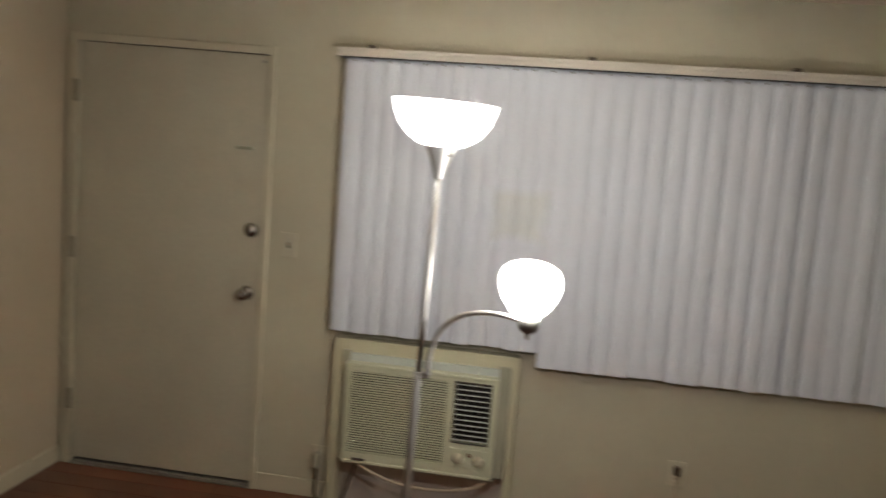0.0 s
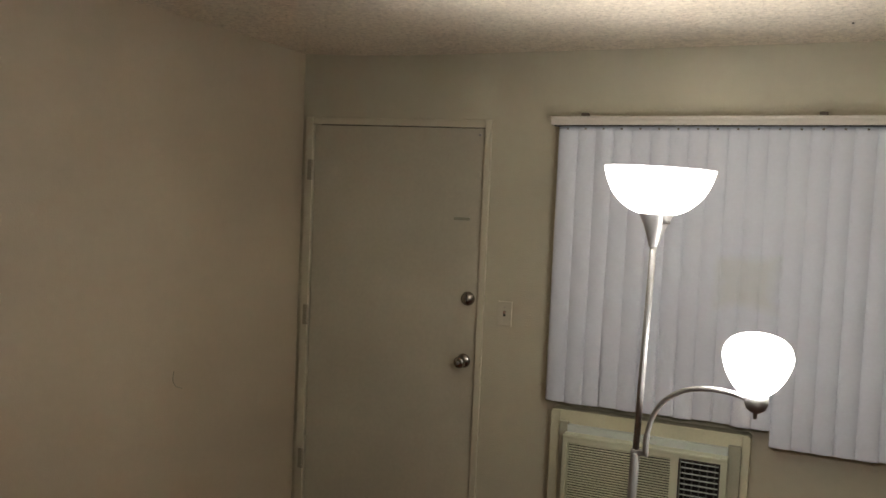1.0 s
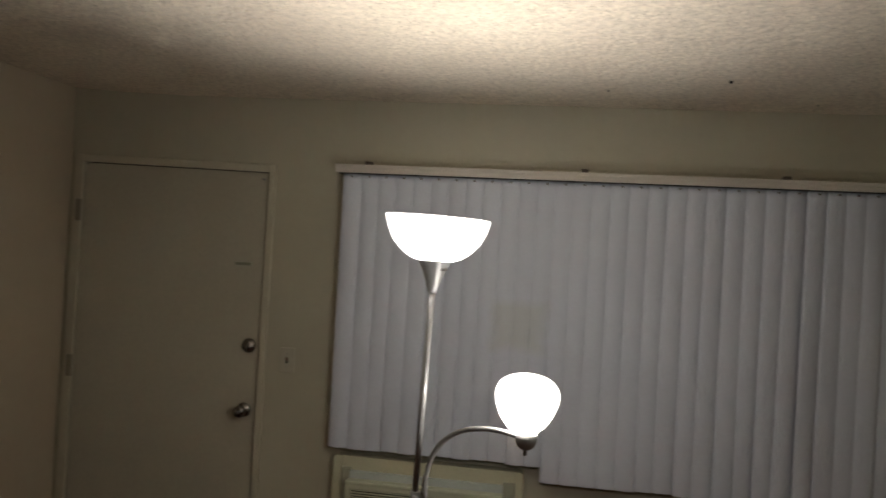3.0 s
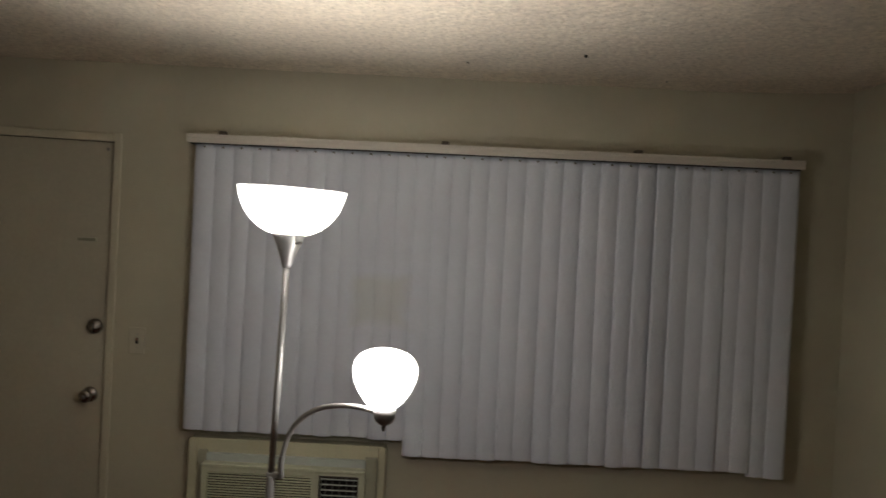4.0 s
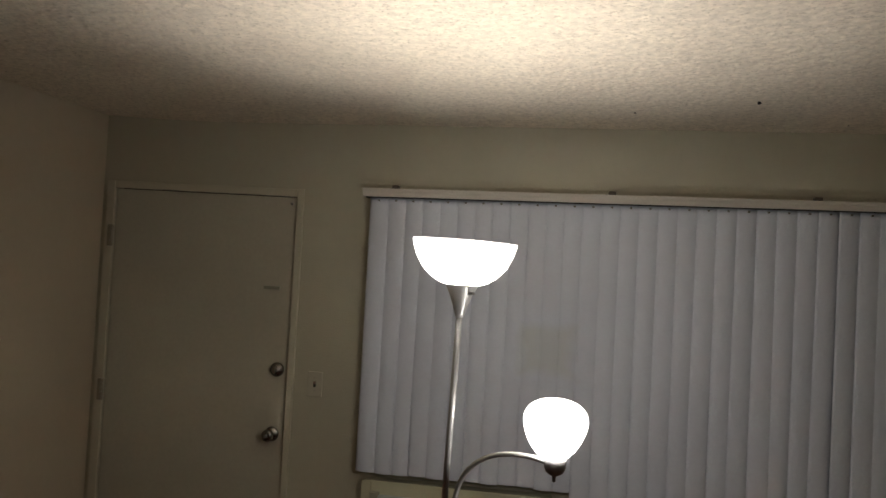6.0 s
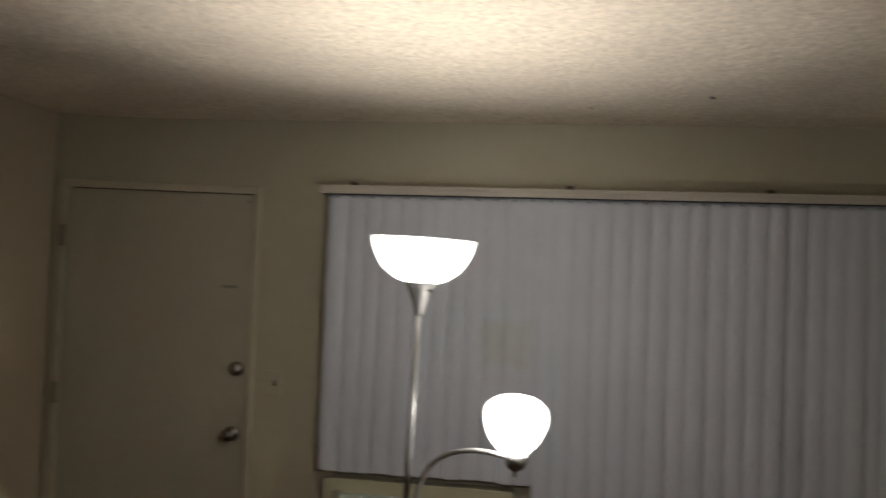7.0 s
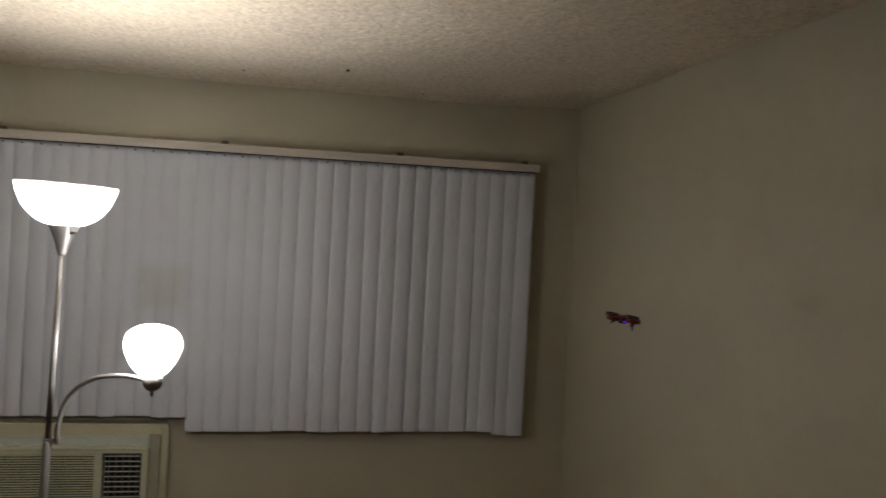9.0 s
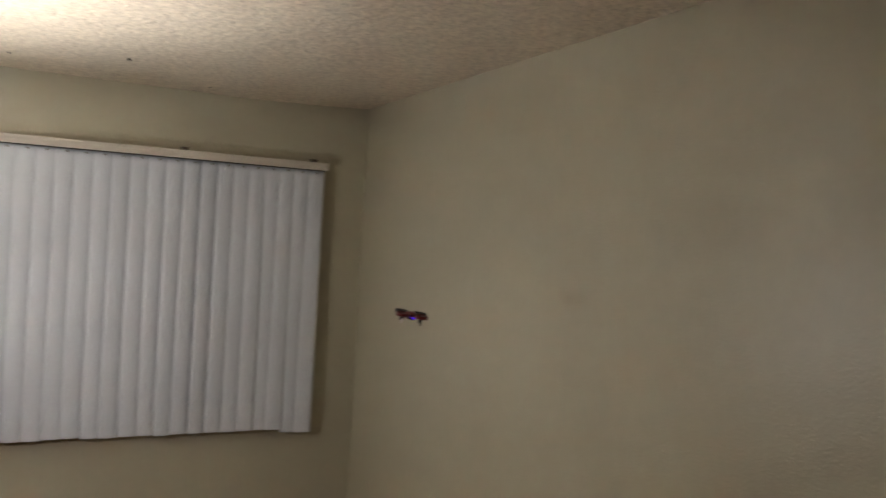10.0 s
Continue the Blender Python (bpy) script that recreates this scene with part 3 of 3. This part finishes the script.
# ---- scuff left on the wall beside the door ----
scuff = thing("hook_mark", "thin curved scratch left on the cream wall", "scratch", (0, 0, 0), kind="structure")
part("scratch", tube(B(), smooth_line([(0.001, -0.924, 0.940), (0.001, -0.928, 0.905), (0.001, -0.912, 0.876), (0.001, -0.872, 0.858)], 16), 0.0022, 6), SIDE, scuff)

# ---- floor lamp ----
lamp = thing("floor_lamp", "lit brushed nickel torchiere lamp with reading arm", "floor lamp", m=LEAN)
part("base", lathe(B(), [(0.140, 0.0), (0.140, 0.012), (0.134, 0.020), (0.05, 0.028), (0.018, 0.040), (0.014, 0.060), (0.0135, 0.062)], 48), NICKEL, lamp, smooth=True)
part("lower_pole", lathe(B(), [(0.0125, 0.055), (0.0125, 1.064), (0.0110, 1.068)], 20), NICKEL, lamp, smooth=True)
part("upper_pole", lathe(B(), [(0.0088, 1.06), (0.0088, 1.632)], 20), NICKEL, lamp, smooth=True)
cone = part("cone_socket", lathe(B(), [(0.0105, 1.618), (0.0135, 1.626), (0.0205, 1.650), (0.0310, 1.678), (0.0425, 1.702), (0.0455, 1.706), (0.030, 1.708)], 32), NICKEL, lamp, smooth=True)
part("turn_switch", tube(B(), [(0.022, -0.020, 1.684), (0.034, -0.032, 1.686), (0.040, -0.038, 1.687)], 0.0045, 10), DARKMETAL, cone)
bowl_rows = [(0.028, 1.704), (0.046, 1.706), (0.072, 1.716), (0.098, 1.735), (0.119, 1.760), (0.1325, 1.787), (0.1400, 1.810), (0.1430, 1.825),
             (0.1410, 1.8255), (0.138, 1.810), (0.132, 1.789), (0.117, 1.762), (0.096, 1.738), (0.071, 1.720), (0.046, 1.710), (0.028, 1.7085)]
part("bowl_shade", lathe(B(), finer(bowl_rows[:8], 36) + finer(bowl_rows[8:], 36), 72, closed=False), SHADE_A, lamp, "glowing white bowl shade open to the ceiling", True)
part("bulb", lathe(B(), [(0.012, 1.706), (0.012, 1.708), (0.010, 1.709)], 16), DARKMETAL, cone)
part("bulb_collar", lathe(B(), [(0.006, 1.709), (0.0075, 1.712), (0.0075, 1.718), (0.006, 1.720)], 14), PLASTIC, cone, "white plastic collar of the bulb", True)
# added disc hidden in the bowl, blocks part of the light going straight up
part("bulb_cap", lathe(B(), [(0.016, 1.789), (0.0165, 1.790), (0.014, 1.792), (0.004, 1.793)], 20), PLASTIC, cone, "unseen disc dimming the light straight above the bulb", True)
# reading arm: points in the lamp's own frame
inv = LEAN.inverted()


def own(x, y, z):
    return inv @ Vector((x, y, z))


bm = box(B(), (-0.012, -0.010, 1.062), (0.034, 0.010, 1.078), 0.003)
part("arm_bracket", bm, NICKEL, lamp)
arm_pts = smooth_line([own(2.076, -1.475, 1.072), own(2.078, -1.480, 1.118), own(2.094, -1.487, 1.180), own(2.124, -1.500, 1.226), own(2.172, -1.515, 1.260), own(2.230, -1.533, 1.275), own(2.285, -1.550, 1.276), own(2.332, -1.562, 1.268)], 130)
arm = part("gooseneck_arm", tube(B(), arm_pts, 0.0066, 12, 0.07), NICKEL, lamp, "ribbed flexible arm", True)
part("arm_sleeve", tube(B(), arm_pts[:22], 0.0082, 12), NICKEL, lamp, smooth=True)
read = own(2.346, -1.563, 1.226)
cup = part("lamp_cup", lathe(B(), [(0.0035, -0.004), (0.005, 0.002), (0.005, 0.010), (0.012, 0.013), (0.022, 0.020), (0.0275, 0.032), (0.028, 0.052), (0.024, 0.054)], 28, Matrix.Translation(read)), DARKMETAL, lamp, "satin grey lamp cup", True)
shade_rows = [(0.026, 0.052), (0.040, 0.060), (0.056, 0.076), (0.070, 0.098), (0.080, 0.122), (0.085, 0.144), (0.084, 0.160), (0.078, 0.176), (0.064, 0.191), (0.044, 0.201), (0.022, 0.206), (0.004, 0.207)]
part("globe_shade", lathe(B(), [(r * 0.965, z * 0.975 + 0.004) for r, z in finer(shade_rows, 44)], 64, Matrix.Translation(read + Vector((-0.0065, 0, 0)))), SHADE_B, lamp, "glowing white glass shade", True)

# ---- toy quadcopter hovering by the east wall ----
drone = thing("toy_quadcopter", "small red and black toy quadcopter hovering indoors", "drone", m=pose(3.684, -1.82, 1.516, 4, 6.5, -20))
bm = B()
bmesh.ops.create_uvsphere(bm, u_segments=24, v_segments=14, radius=0.02)
bmesh.ops.scale(bm, vec=(0.95, 1.4, 0.46), verts=bm.verts)
bmesh.ops.translate(bm, vec=(0, 0, 0.003), verts=bm.verts)
part("body", bm, RED, drone, "glossy red shell", True)
part("belly", box(B(), (-0.013, -0.021, -0.011), (0.013, 0.021, -0.002), 0.003), BLACKPLASTIC, drone)
part("battery_door", box(B(), (-0.008, 0.020, -0.009), (0.008, 0.0265, -0.001), 0.001), BLACKPLASTIC, drone)
for sx in (-1, 1):
    for sy in (-1, 1):
        hx, hy = 0.0285 * sx, 0.0285 * sy
        arm = part("rotor_arm", tube(B(), [(0.008 * sx, 0.010 * sy, 0.0), (0.018 * sx, 0.019 * sy, -0.001), (hx, hy, -0.002)], 0.0038, 8), BLACKPLASTIC, drone)
        ring = [(0.0205, -0.004), (0.0212, -0.005), (0.0216, 0.0), (0.0214, 0.005), (0.0206, 0.0058), (0.0200, 0.005), (0.0200, -0.003), (0.0205, -0.004)]
        part("rotor_guard", lathe(B(), ring, 28, Matrix.Translation((hx, hy, 0.003)), closed=False), BLACKPLASTIC if sy > 0 else RED, arm, smooth=True)
        part("motor", lathe(B(), [(0.0045, -0.010), (0.0055, -0.007), (0.0055, 0.004), (0.002, 0.007)], 14, Matrix.Translation((hx, hy, 0))), BLACKPLASTIC, arm, smooth=True)
        part("foot", tube(B(), [(hx, hy, -0.008), (hx * 1.03, hy * 1.03, -0.024)], 0.0026, 8), LITFOOT if (sx, sy) == (-1, -1) else BLACKPLASTIC, arm)
        bm = B()
        for s in (-1, 1):
            box(bm, (0.002 if s > 0 else -0.0185, -0.0034, -0.0006), (0.0185 if s > 0 else -0.002, 0.0034, 0.0006), 0.0004, pose(hx, hy, 0.0075, 10 * s, 0, 40 + 70 * sx * sy))
        part("propeller", bm, BLACKPLASTIC, arm)
part("front_led", box(B(), (0.000, -0.0295, -0.007), (0.011, -0.0245, -0.002), 0.001), LED_BLUE, drone, "blue indicator light")
part("rear_led", box(B(), (-0.006, 0.0262, -0.004), (0.006, 0.0295, 0.002), 0.001), LED_RED, drone, "red indicator light")
